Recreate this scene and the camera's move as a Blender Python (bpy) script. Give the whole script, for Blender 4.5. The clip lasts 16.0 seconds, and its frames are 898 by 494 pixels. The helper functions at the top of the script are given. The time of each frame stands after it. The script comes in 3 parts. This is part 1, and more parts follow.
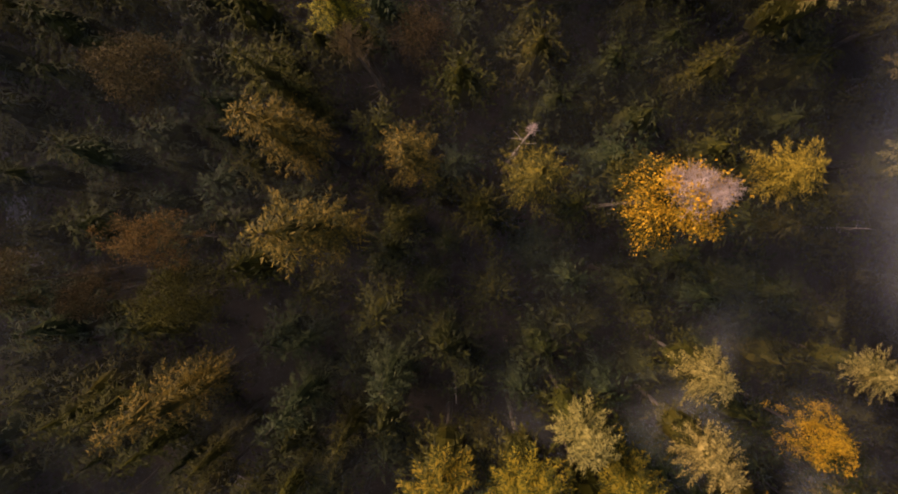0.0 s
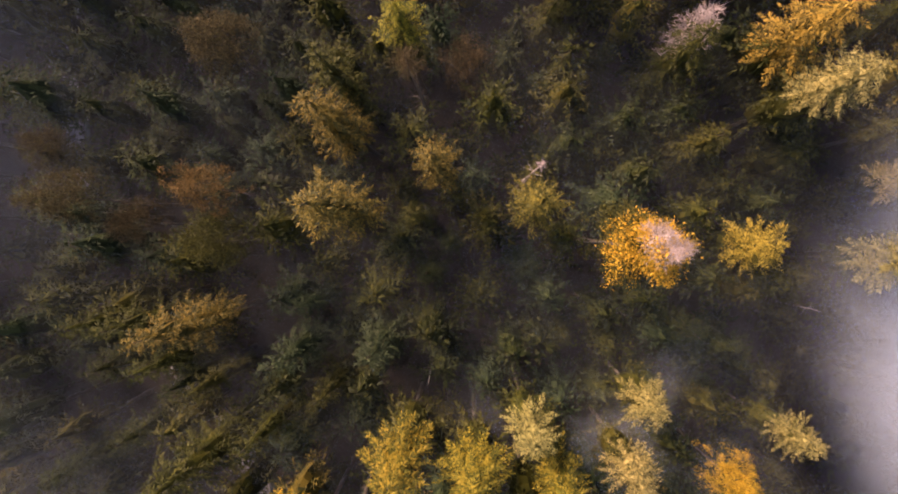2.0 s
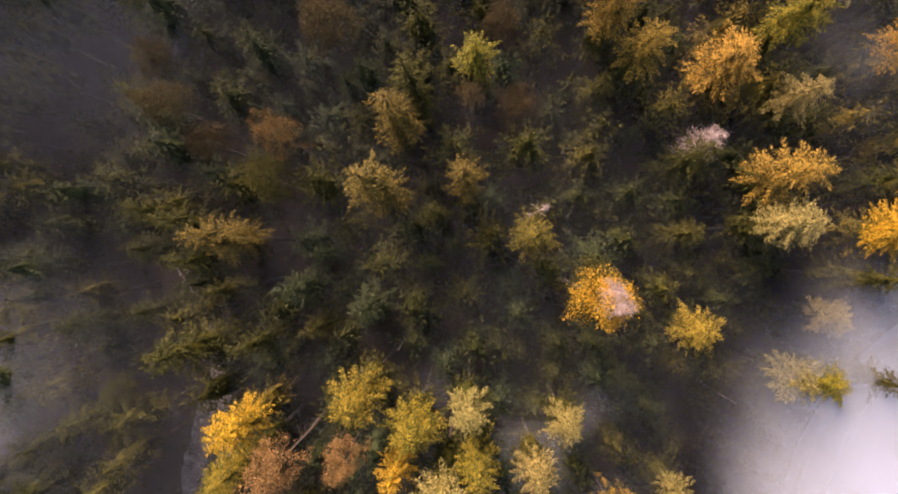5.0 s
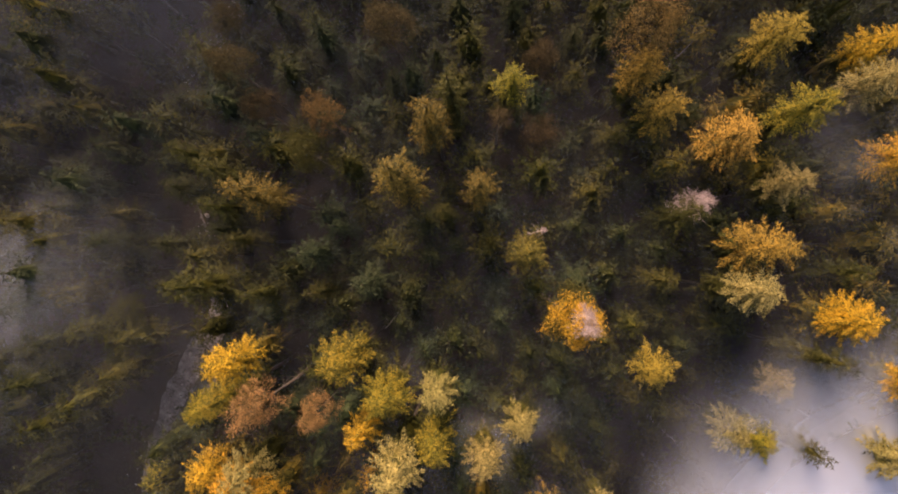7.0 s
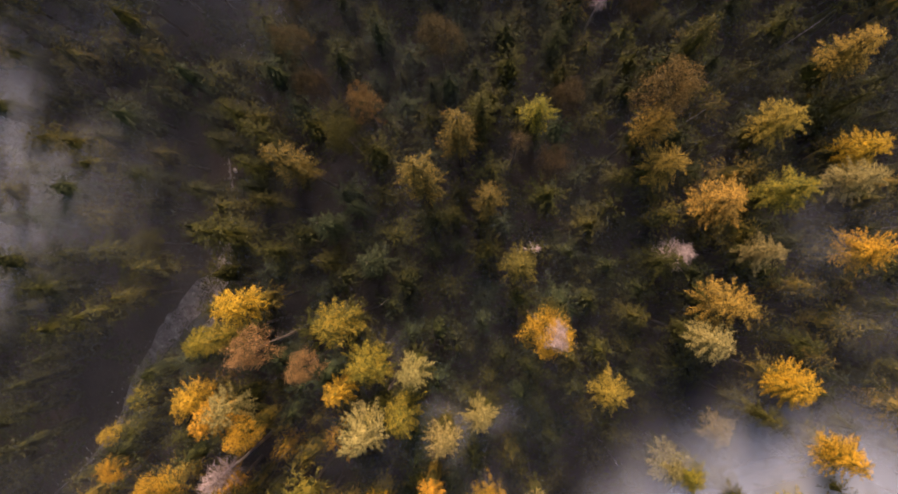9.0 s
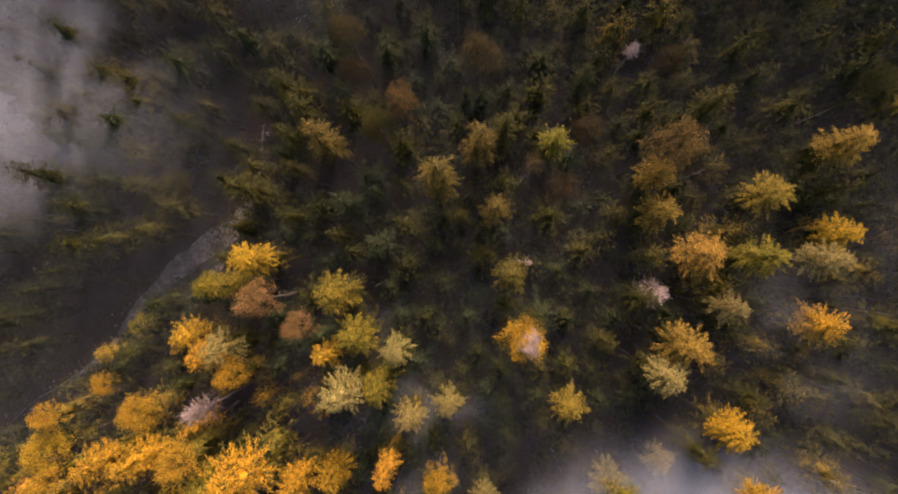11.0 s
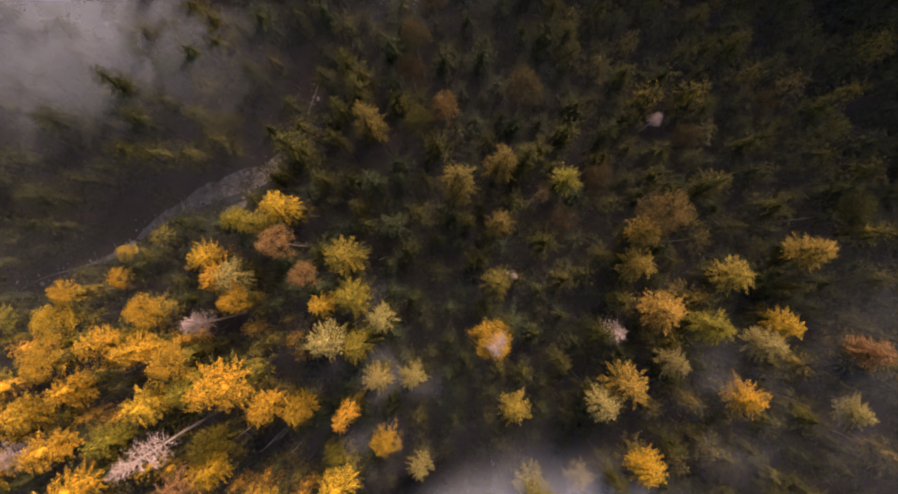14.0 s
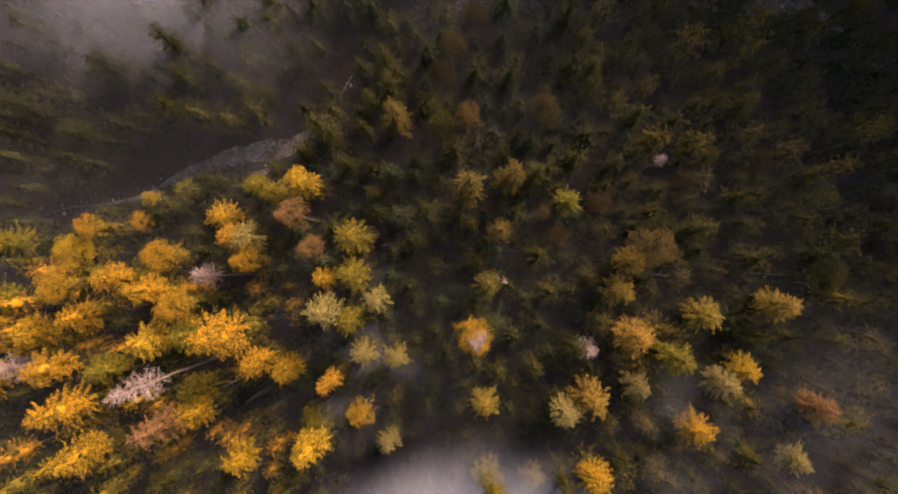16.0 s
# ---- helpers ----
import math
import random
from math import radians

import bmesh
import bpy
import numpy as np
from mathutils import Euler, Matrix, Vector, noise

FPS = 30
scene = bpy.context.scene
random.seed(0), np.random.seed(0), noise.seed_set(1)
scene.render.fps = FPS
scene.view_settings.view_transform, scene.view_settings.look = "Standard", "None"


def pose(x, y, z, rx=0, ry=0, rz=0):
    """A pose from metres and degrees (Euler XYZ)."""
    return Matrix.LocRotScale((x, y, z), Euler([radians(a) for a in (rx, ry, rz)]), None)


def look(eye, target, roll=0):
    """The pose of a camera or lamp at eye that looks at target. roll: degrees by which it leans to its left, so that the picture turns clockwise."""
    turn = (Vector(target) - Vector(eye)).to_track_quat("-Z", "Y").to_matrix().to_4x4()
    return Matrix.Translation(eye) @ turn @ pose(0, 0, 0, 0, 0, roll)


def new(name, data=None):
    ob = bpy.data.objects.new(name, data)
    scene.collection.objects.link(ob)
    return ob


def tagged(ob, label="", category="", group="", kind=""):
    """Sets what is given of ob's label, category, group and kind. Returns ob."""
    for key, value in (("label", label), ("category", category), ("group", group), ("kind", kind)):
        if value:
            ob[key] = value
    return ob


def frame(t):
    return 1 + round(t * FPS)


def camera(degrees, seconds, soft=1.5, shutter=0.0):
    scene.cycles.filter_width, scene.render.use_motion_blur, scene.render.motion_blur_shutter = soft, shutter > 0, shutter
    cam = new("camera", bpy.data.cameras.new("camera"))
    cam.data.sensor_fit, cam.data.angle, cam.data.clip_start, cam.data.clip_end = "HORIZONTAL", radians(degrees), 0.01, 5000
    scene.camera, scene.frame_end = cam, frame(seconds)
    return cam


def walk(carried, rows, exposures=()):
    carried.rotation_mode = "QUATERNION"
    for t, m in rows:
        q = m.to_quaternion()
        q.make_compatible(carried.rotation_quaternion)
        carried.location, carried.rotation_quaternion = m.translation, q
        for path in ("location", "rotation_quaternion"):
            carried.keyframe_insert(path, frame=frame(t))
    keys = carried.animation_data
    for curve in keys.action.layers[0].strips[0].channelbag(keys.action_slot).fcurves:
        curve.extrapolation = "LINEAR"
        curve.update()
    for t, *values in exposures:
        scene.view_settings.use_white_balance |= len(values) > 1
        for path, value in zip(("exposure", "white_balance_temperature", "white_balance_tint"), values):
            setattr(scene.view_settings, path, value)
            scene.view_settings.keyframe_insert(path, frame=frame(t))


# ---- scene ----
cam = camera(84.6, 16.0, soft=2.0)
PATH = [
    (0.0, 0.0, 0.0, 75.0, -3.037, 2.397, 0.0),
    (0.5, 0.073, -0.014, 76.88, -2.791, 2.593, 2.626),
    (1.0, 0.073, 0.001, 78.755, -2.553, 2.743, 5.836),
    (1.5, 0.067, 0.004, 80.62, -2.293, 2.852, 9.008),
    (2.0, 0.122, -0.017, 82.495, -2.024, 2.974, 12.2),
    (2.5, 0.121, 0.016, 84.357, -1.831, 3.087, 15.382),
    (3.0, 0.116, 0.001, 86.229, -1.601, 3.142, 18.517),
    (3.5, 0.145, -0.082, 88.078, -1.335, 3.201, 21.712),
    (4.0, 0.229, -0.199, 89.939, -1.001, 3.27, 24.897),
    (6.5, 0.465, -0.617, 99.158, 0.226, 3.263, 40.588),
    (7.0, 0.531, -0.692, 101.03, 0.431, 3.244, 43.734),
    (7.5, 0.633, -0.779, 102.906, 0.645, 3.195, 46.76),
    (8.0, 0.616, -0.842, 104.775, 0.783, 3.102, 49.717),
    (8.5, 0.724, -0.929, 106.645, 0.975, 3.036, 52.703),
    (9.0, 0.773, -0.966, 108.545, 1.101, 2.966, 55.678),
    (11.5, 0.861, -1.454, 117.811, 1.491, 2.323, 70.238),
    (12.0, 0.891, -1.499, 119.682, 1.525, 2.203, 73.079),
    (12.5, 0.917, -1.572, 121.585, 1.55, 2.098, 75.693),
    (13.0, 0.942, -1.616, 123.475, 1.573, 1.995, 78.17),
    (13.5, 0.98, -1.641, 125.381, 1.59, 1.902, 80.636),
    (14.0, 1.017, -1.66, 127.293, 1.592, 1.79, 83.07),
    (14.5, 1.026, -1.702, 129.213, 1.58, 1.68, 85.518),
    (15.0, 1.07, -1.739, 131.125, 1.593, 1.585, 87.967),
    (15.5, 1.167, -1.764, 133.029, 1.601, 1.489, 90.403),
    (16.0, 1.235, -1.777, 134.933, 1.595, 1.395, 92.842),
]
EXPOSURES = [(0.0, 0.3, 6300, 20), (0.5, 0.68, 6000, 21), (1.0, 0.97, 5850, 22), (2.0, 1.22, 5750, 23), (4.0, 1.3, 5750, 22), (6.5, 1.02, 6000, 20), (9.0, 0.88, 5900, 20), (12.0, 0.75, 5900, 21), (16.0, 0.68, 6150, 22)]
walk(cam, [(t, pose(x, y, z, rx, ry, rz)) for t, x, y, z, rx, ry, rz in PATH], EXPOSURES)

# ---- world and sun: a low evening sun over the forest ----
SUN_ELEVATION, SUN_AZIMUTH = radians(27), radians(-55)   # azimuth clockwise from +y
world = bpy.data.worlds.new("sky")
scene.world = world
world.use_nodes = True
wn = world.node_tree
sky = wn.nodes.new("ShaderNodeTexSky")
sky.sky_type, sky.sun_disc = "NISHITA", False
sky.sun_elevation, sky.sun_rotation = SUN_ELEVATION, SUN_AZIMUTH
back = wn.nodes["Background"]
back.inputs["Strength"].default_value = 0.088
pale = wn.nodes.new("ShaderNodeHueSaturation")      # a thin veil of high cloud
pale.inputs["Saturation"].default_value = 0.12
wn.links.new(sky.outputs["Color"], pale.inputs["Color"])
wn.links.new(pale.outputs["Color"], back.inputs["Color"])
sun_data = bpy.data.lights.new("sun", "SUN")
sun_data.energy, sun_data.angle, sun_data.color = 8.0, radians(28.0), (1.0, 0.66, 0.37)
sun = new("sun", sun_data)
sun_way = Vector((math.sin(SUN_AZIMUTH) * math.cos(SUN_ELEVATION), math.cos(SUN_AZIMUTH) * math.cos(SUN_ELEVATION), math.sin(SUN_ELEVATION)))
sun.matrix_world = look(sun_way * 200, (0, 0, 0))


# ---- materials ----
def material(name):
    m = bpy.data.materials.new(name)
    m.use_nodes = True
    return m, m.node_tree.nodes, m.node_tree.links


def ramp(nodes, stops):
    r = nodes.new("ShaderNodeValToRGB")
    while len(r.color_ramp.elements) < len(stops):
        r.color_ramp.elements.new(0.5)
    for e, (at, c) in zip(r.color_ramp.elements, stops):
        e.position, e.color = at, (*c, 1)
    return r


def foliage(name, dark, mid, light, through_share=0.22):
    """Needles or leaves: each spray has its own tone, each tree a slight shift of hue, with soft blotches over the crown."""
    m, n, l = material(name)
    geo, info, tex = n.new("ShaderNodeNewGeometry"), n.new("ShaderNodeObjectInfo"), n.new("ShaderNodeTexCoord")
    blot = n.new("ShaderNodeTexNoise")
    blot.inputs["Scale"].default_value, blot.inputs["Detail"].default_value = 0.45, 3
    l.new(tex.outputs["Object"], blot.inputs["Vector"])
    mix = n.new("ShaderNodeMath")
    mix.operation = "MULTIPLY_ADD"
    mix.inputs[1].default_value = 0.55
    l.new(geo.outputs["Random Per Island"], mix.inputs[0])
    half = n.new("ShaderNodeMath")
    half.operation = "MULTIPLY"
    half.inputs[1].default_value = 0.5
    l.new(blot.outputs["Fac"], half.inputs[0])
    l.new(half.outputs[0], mix.inputs[2])
    r = ramp(n, [(0.27, dark), (0.5, mid), (0.76, light)])
    l.new(mix.outputs[0], r.inputs["Fac"])
    shift = n.new("ShaderNodeMapRange")
    shift.inputs["To Min"].default_value, shift.inputs["To Max"].default_value = 0.488, 0.514
    l.new(info.outputs["Random"], shift.inputs["Value"])
    hsv = n.new("ShaderNodeHueSaturation")
    l.new(shift.outputs["Result"], hsv.inputs["Hue"])
    l.new(r.outputs["Color"], hsv.inputs["Color"])
    p = n["Principled BSDF"]
    p.inputs["Roughness"].default_value = 0.65
    p.inputs["Specular IOR Level"].default_value = 0.25
    l.new(hsv.outputs["Color"], p.inputs["Base Color"])
    tr = n.new("ShaderNodeBsdfTranslucent")
    l.new(hsv.outputs["Color"], tr.inputs["Color"])
    both = n.new("ShaderNodeMixShader")
    both.inputs["Fac"].default_value = through_share
    l.new(p.outputs[0], both.inputs[1])
    l.new(tr.outputs[0], both.inputs[2])
    l.new(both.outputs[0], n["Material Output"].inputs["Surface"])
    return m


def rough_stuff(name, stops, scale, fine=8.0, roughness=0.9, bump=0.4, islands=False):
    """Bark, soil, gravel or stone: two scales of noise in colour, and relief."""
    m, n, l = material(name)
    tex = n.new("ShaderNodeTexCoord")
    a, b = n.new("ShaderNodeTexNoise"), n.new("ShaderNodeTexNoise")
    a.inputs["Scale"].default_value, a.inputs["Detail"].default_value = scale, 6
    b.inputs["Scale"].default_value, b.inputs["Detail"].default_value = scale * fine, 4
    for x in (a, b):
        l.new(tex.outputs["Object"], x.inputs["Vector"])
    mix = n.new("ShaderNodeMix")
    mix.data_type = "FLOAT"
    mix.inputs["Factor"].default_value = 0.45
    l.new(a.outputs["Fac"], mix.inputs["A"])
    l.new(b.outputs["Fac"], mix.inputs["B"])
    if islands:
        geo = n.new("ShaderNodeNewGeometry")
        l.new(geo.outputs["Random Per Island"], mix.inputs["A"])
    r = ramp(n, stops)
    l.new(mix.outputs["Result"], r.inputs["Fac"])
    p = n["Principled BSDF"]
    p.inputs["Roughness"].default_value = roughness
    l.new(r.outputs["Color"], p.inputs["Base Color"])
    bp = n.new("ShaderNodeBump")
    bp.inputs["Strength"].default_value, bp.inputs["Distance"].default_value = bump, 0.15
    l.new(b.outputs["Fac"], bp.inputs["Height"])
    l.new(bp.outputs["Normal"], p.inputs["Normal"])
    return m


TONES = {
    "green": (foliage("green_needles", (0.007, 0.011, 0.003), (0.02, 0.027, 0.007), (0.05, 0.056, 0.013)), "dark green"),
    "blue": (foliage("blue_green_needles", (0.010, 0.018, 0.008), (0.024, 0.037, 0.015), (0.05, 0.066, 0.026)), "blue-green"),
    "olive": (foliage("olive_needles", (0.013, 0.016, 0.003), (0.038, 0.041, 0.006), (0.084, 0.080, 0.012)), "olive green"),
    "yellow": (foliage("yellow_green_needles", (0.033, 0.04, 0.006), (0.125, 0.12, 0.012), (0.33, 0.255, 0.02)), "yellow-green"),
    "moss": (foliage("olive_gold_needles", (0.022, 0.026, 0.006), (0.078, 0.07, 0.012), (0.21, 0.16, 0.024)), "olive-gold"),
    "gold": (foliage("golden_needles", (0.045, 0.048, 0.006), (0.30, 0.19, 0.011), (0.70, 0.395, 0.017)), "golden yellow"),
    "orange": (foliage("orange_gold_needles", (0.055, 0.045, 0.006), (0.29, 0.19, 0.013), (0.68, 0.41, 0.022)), "orange-gold"),
    "amber": (foliage("amber_leaves", (0.045, 0.038, 0.008), (0.19, 0.14, 0.02), (0.44, 0.30, 0.04)), "dull amber"),
    "pale": (foliage("straw_needles", (0.06, 0.058, 0.02), (0.21, 0.18, 0.055), (0.40, 0.335, 0.115)), "pale straw-coloured"),
    "rust": (foliage("rusty_leaves", (0.04, 0.034, 0.013), (0.17, 0.112, 0.042), (0.42, 0.24, 0.095)), "rusty brown"),
    "copper": (foliage("copper_needles", (0.05, 0.04, 0.01), (0.24, 0.14, 0.028), (0.58, 0.30, 0.05)), "copper-orange"),
    "umber": (foliage("umber_leaves", (0.03, 0.026, 0.009), (0.10, 0.072, 0.022), (0.24, 0.16, 0.045)), "reddish brown"),
    "brown": (foliage("brown_leaves", (0.016, 0.014, 0.006), (0.045, 0.036, 0.014), (0.11, 0.08, 0.03)), "dull olive-brown"),
    "pink": (foliage("bare_twigs", (0.18, 0.14, 0.145), (0.34, 0.27, 0.28), (0.52, 0.43, 0.44), 0.05), "bare pinkish grey"),
}
BARK = rough_stuff("bark", [(0.3, (0.04, 0.03, 0.025)), (0.55, (0.10, 0.085, 0.072)), (0.8, (0.22, 0.20, 0.175))], 1.2)
DEAD_WOOD = rough_stuff("dead_wood", [(0.3, (0.16, 0.13, 0.12)), (0.55, (0.34, 0.30, 0.28)), (0.8, (0.5, 0.46, 0.43))], 1.5)
SOIL = rough_stuff("forest_floor", [(0.3, (0.014, 0.010, 0.008)), (0.5, (0.032, 0.023, 0.018)), (0.72, (0.06, 0.044, 0.032))], 0.22, 14.0, bump=0.8)
GRAVEL = rough_stuff("stream_gravel", [(0.3, (0.05, 0.045, 0.047)), (0.5, (0.16, 0.145, 0.155)), (0.72, (0.42, 0.39, 0.41))], 0.7, 9.0, bump=0.9)
STONE = rough_stuff("river_stone", [(0.1, (0.08, 0.075, 0.076)), (0.5, (0.18, 0.17, 0.172)), (0.9, (0.42, 0.4, 0.4))], 1.5, islands=True)
BRUSH = foliage("undergrowth_leaves", (0.014, 0.016, 0.008), (0.03, 0.034, 0.014), (0.065, 0.055, 0.022))
WATER, wnodes, wlinks = material("shallow_water")
wp = wnodes["Principled BSDF"]
wp.inputs["Base Color"].default_value = (0.05, 0.055, 0.055, 1)
wp.inputs["Roughness"].default_value = 0.12
ripple, rip_bump = wnodes.new("ShaderNodeTexNoise"), wnodes.new("ShaderNodeBump")
ripple.inputs["Scale"].default_value, rip_bump.inputs["Strength"].default_value = 3.0, 0.35
wlinks.new(ripple.outputs["Fac"], rip_bump.inputs["Height"])
wlinks.new(rip_bump.outputs["Normal"], wp.inputs["Normal"])


def mist_material(name, centre, radius, most, scale, low, core):
    """Thin drifting mist: wisps of white droplets that thin out towards the rim of the bank."""
    m, n, l = material(name)
    n.remove(n["Principled BSDF"])
    tex = n.new("ShaderNodeTexCoord")
    noi = n.new("ShaderNodeTexNoise")
    noi.inputs["Scale"].default_value, noi.inputs["Detail"].default_value = scale, 5
    noi.inputs["Distortion"].default_value = 0.6
    l.new(tex.outputs["Object"], noi.inputs["Vector"])
    wisps = n.new("ShaderNodeMapRange")
    wisps.interpolation_type = "SMOOTHSTEP"
    wisps.inputs["From Min"].default_value, wisps.inputs["From Max"].default_value = low, low + 0.36
    l.new(noi.outputs["Fac"], wisps.inputs["Value"])
    away = n.new("ShaderNodeVectorMath")
    away.operation = "MULTIPLY_ADD"
    away.inputs[1].default_value = (1 / radius[0], 1 / radius[1], 0)
    away.inputs[2].default_value = (-centre[0] / radius[0], -centre[1] / radius[1], 0)
    l.new(tex.outputs["Object"], away.inputs[0])
    dist = n.new("ShaderNodeVectorMath")
    dist.operation = "LENGTH"
    l.new(away.outputs[0], dist.inputs[0])
    rim = n.new("ShaderNodeMapRange")
    rim.interpolation_type = "SMOOTHSTEP"
    rim.inputs["From Min"].default_value, rim.inputs["From Max"].default_value = 1.0, core
    l.new(dist.outputs["Value"], rim.inputs["Value"])
    a, b = n.new("ShaderNodeMath"), n.new("ShaderNodeMath")
    a.operation = b.operation = "MULTIPLY"
    b.inputs[1].default_value = most
    l.new(wisps.outputs["Result"], a.inputs[0])
    l.new(rim.outputs["Result"], a.inputs[1])
    l.new(a.outputs[0], b.inputs[0])
    clear, white, lit, droplets = (n.new("ShaderNodeBsdfTransparent"), n.new("ShaderNodeBsdfDiffuse"), n.new("ShaderNodeBsdfTranslucent"), n.new("ShaderNodeMixShader"))
    white.inputs["Color"].default_value = lit.inputs["Color"].default_value = (0.70, 0.78, 0.98, 1)
    l.new(white.outputs[0], droplets.inputs[1])
    l.new(lit.outputs[0], droplets.inputs[2])
    mix = n.new("ShaderNodeMixShader")
    l.new(b.outputs[0], mix.inputs["Fac"])
    l.new(clear.outputs[0], mix.inputs[1])
    l.new(droplets.outputs[0], mix.inputs[2])
    l.new(mix.outputs[0], n["Material Output"].inputs["Surface"])
    return m


# ---- mesh helpers ----
def mesh(name, verts, faces, mat, smooth=False):
    me = bpy.data.meshes.new(name)
    me.from_pydata([tuple(v) for v in verts], [], faces)
    me.materials.append(mat)
    if smooth:
        me.polygons.foreach_set("use_smooth", [True] * len(me.polygons))
    me.update()
    return me


def quad_mesh(name, verts, faces, mat):
    """A mesh of many quads, made in one go."""
    v, f = np.asarray(verts, np.float32), np.asarray(faces, np.int32)
    me = bpy.data.meshes.new(name)
    me.vertices.add(len(v))
    me.vertices.foreach_set("co", v.ravel())
    me.loops.add(f.size)
    me.loops.foreach_set("vertex_index", f.ravel())
    me.polygons.add(len(f))
    me.polygons.foreach_set("loop_start", np.arange(0, f.size, 4, dtype=np.int32))
    me.materials.append(mat)
    me.update(calc_edges=True)
    return me


def sprays(p, d, length, width, rng, sag=0.12):
    """Pointed sprays, one diamond each: from the places p along the unit ways d."""
    n = len(p)
    side = np.cross(d, rng.normal(0, 0.6, (n, 3)) + (0, 0, 1))
    side /= np.linalg.norm(side, axis=1)[:, None] + 1e-9
    length, width = np.broadcast_to(length, n)[:, None], np.broadcast_to(width, n)[:, None]
    drop = np.array((0, 0, 1.0)) * sag * length
    mid = p + d * length * 0.45
    v = np.stack([p, mid + side * width / 2 - drop * 0.3, p + d * length - drop, mid - side * width / 2 - drop * 0.3], 1).reshape(-1, 3)
    return v, np.arange(4 * n).reshape(-1, 4)


def unit(v):
    return v / (np.linalg.norm(v, axis=-1, keepdims=True) + 1e-9)


def lumpy_core(length, wide, seed, rings=9, sides=9):
    """The dense inner boughs: a lumpy closed cone, much narrower than the crown. wide(h): its radius at h of the length."""
    v, f = [], []
    for i in range(rings + 1):
        h = 0.06 + 0.94 * (i / rings) ** 1.3
        for k in range(sides):
            q = k * 2 * math.pi / sides
            r = (0.02 if i == 0 else wide(h) * min(1.0, 0.4 + 0.3 * i)) * (1 + 0.35 * noise.noise(Vector((math.cos(q) * 1.5, math.sin(q) * 1.5, h * 7 + seed))))
            v.append((r * math.cos(q), r * math.sin(q), -h * length))
    for i in range(rings):
        for k in range(sides):
            f.append((i * sides + k, (i + 1) * sides + k, (i + 1) * sides + (k + 1) % sides, i * sides + (k + 1) % sides))
    return np.array(v)[np.array(f).ravel()], np.arange(4 * len(f)).reshape(-1, 4)


def conifer_crown(seed, length=20.0, radius=3.0, branches=220, droop=0.35, whorls=False, spray=0.57, blunt=0.62, step=0.23, blade=0.17, core=0.36):
    """A crown of drooping boughs with side sprays, tip at z = 0 and hanging down to -length."""
    rng = np.random.default_rng(seed)
    ps, ds, ls, ws = [], [], [], []
    lobes = rng.uniform(0, 6.28, 3)

    def reach(h):
        return radius * min(1.0, (h * 1.6 + 0.02) ** blunt) * (1.0 if h < 0.8 else 1 - (h - 0.8) * 1.6)

    for i in range(branches):
        u = (i + 0.5) / branches
        h = u ** 0.85                       # 0 at the tip, 1 at the lowest bough
        if whorls:
            h = round(h * 26) / 26 + rng.normal(0, 0.006)
            h = min(max(h, 0.01), 1)
        az = i * 2.39996 + rng.normal(0, 0.25)
        out = reach(h) * rng.uniform(0.66, 1.12) * (1 + 0.17 * math.sin(2 * az + lobes[0] + 7 * h) + 0.12 * math.sin(3 * az + lobes[1] - 5 * h))
        way = np.array((math.cos(az), math.sin(az), 0.0))
        across = np.array((-way[1], way[0], 0.0))
        rise = 0.55 * (1 - h) ** 2 + 0.12
        k = max(3, int(out * 0.75 / step))
        s = np.linspace(0.3, 1.0, k)
        z = out * (rise * s - droop * s * s) - h * length
        base = way * (out * s)[:, None] + np.array((0, 0, 1.0)) * z[:, None]
        for sgn in (-1, 1):
            d = way * 0.62 + across * sgn * 0.75 + rng.normal(0, 0.24, (k, 3)) + (0, 0, -0.25)
            ps.append(base + rng.normal(0, 0.04, (k, 3))), ds.append(unit(d))
            ls.append(spray * (1.2 - 0.6 * s) * rng.uniform(0.6, 1.3, k)), ws.append(blade * rng.uniform(0.7, 1.5, k))
        ps.append(base[-2:]), ds.append(unit(way + rng.normal(0, 0.15, (2, 3)) + (0, 0, rise - 1.2 * droop)))
        ls.append(np.full(2, spray * 0.9)), ws.append(np.full(2, blade))
    ps.append(np.zeros((6, 3)) - (0, 0, 0.5)), ds.append(unit(rng.normal(0, 0.25, (6, 3)) + (0, 0, 1)))
    ls.append(np.full(6, 0.6)), ws.append(np.full(6, 0.14))
    v, f = sprays(np.concatenate(ps), np.concatenate(ds), np.concatenate(ls), np.concatenate(ws), rng)
    if core:
        cv, cf = lumpy_core(length, lambda h: core * reach(max(h - 0.05, 0)) * min(1.0, (h / 0.4) ** 0.9), seed, 12, 11)
        v, f = np.concatenate([v, cv]), np.concatenate([f, cf + len(v)])
    return v, f


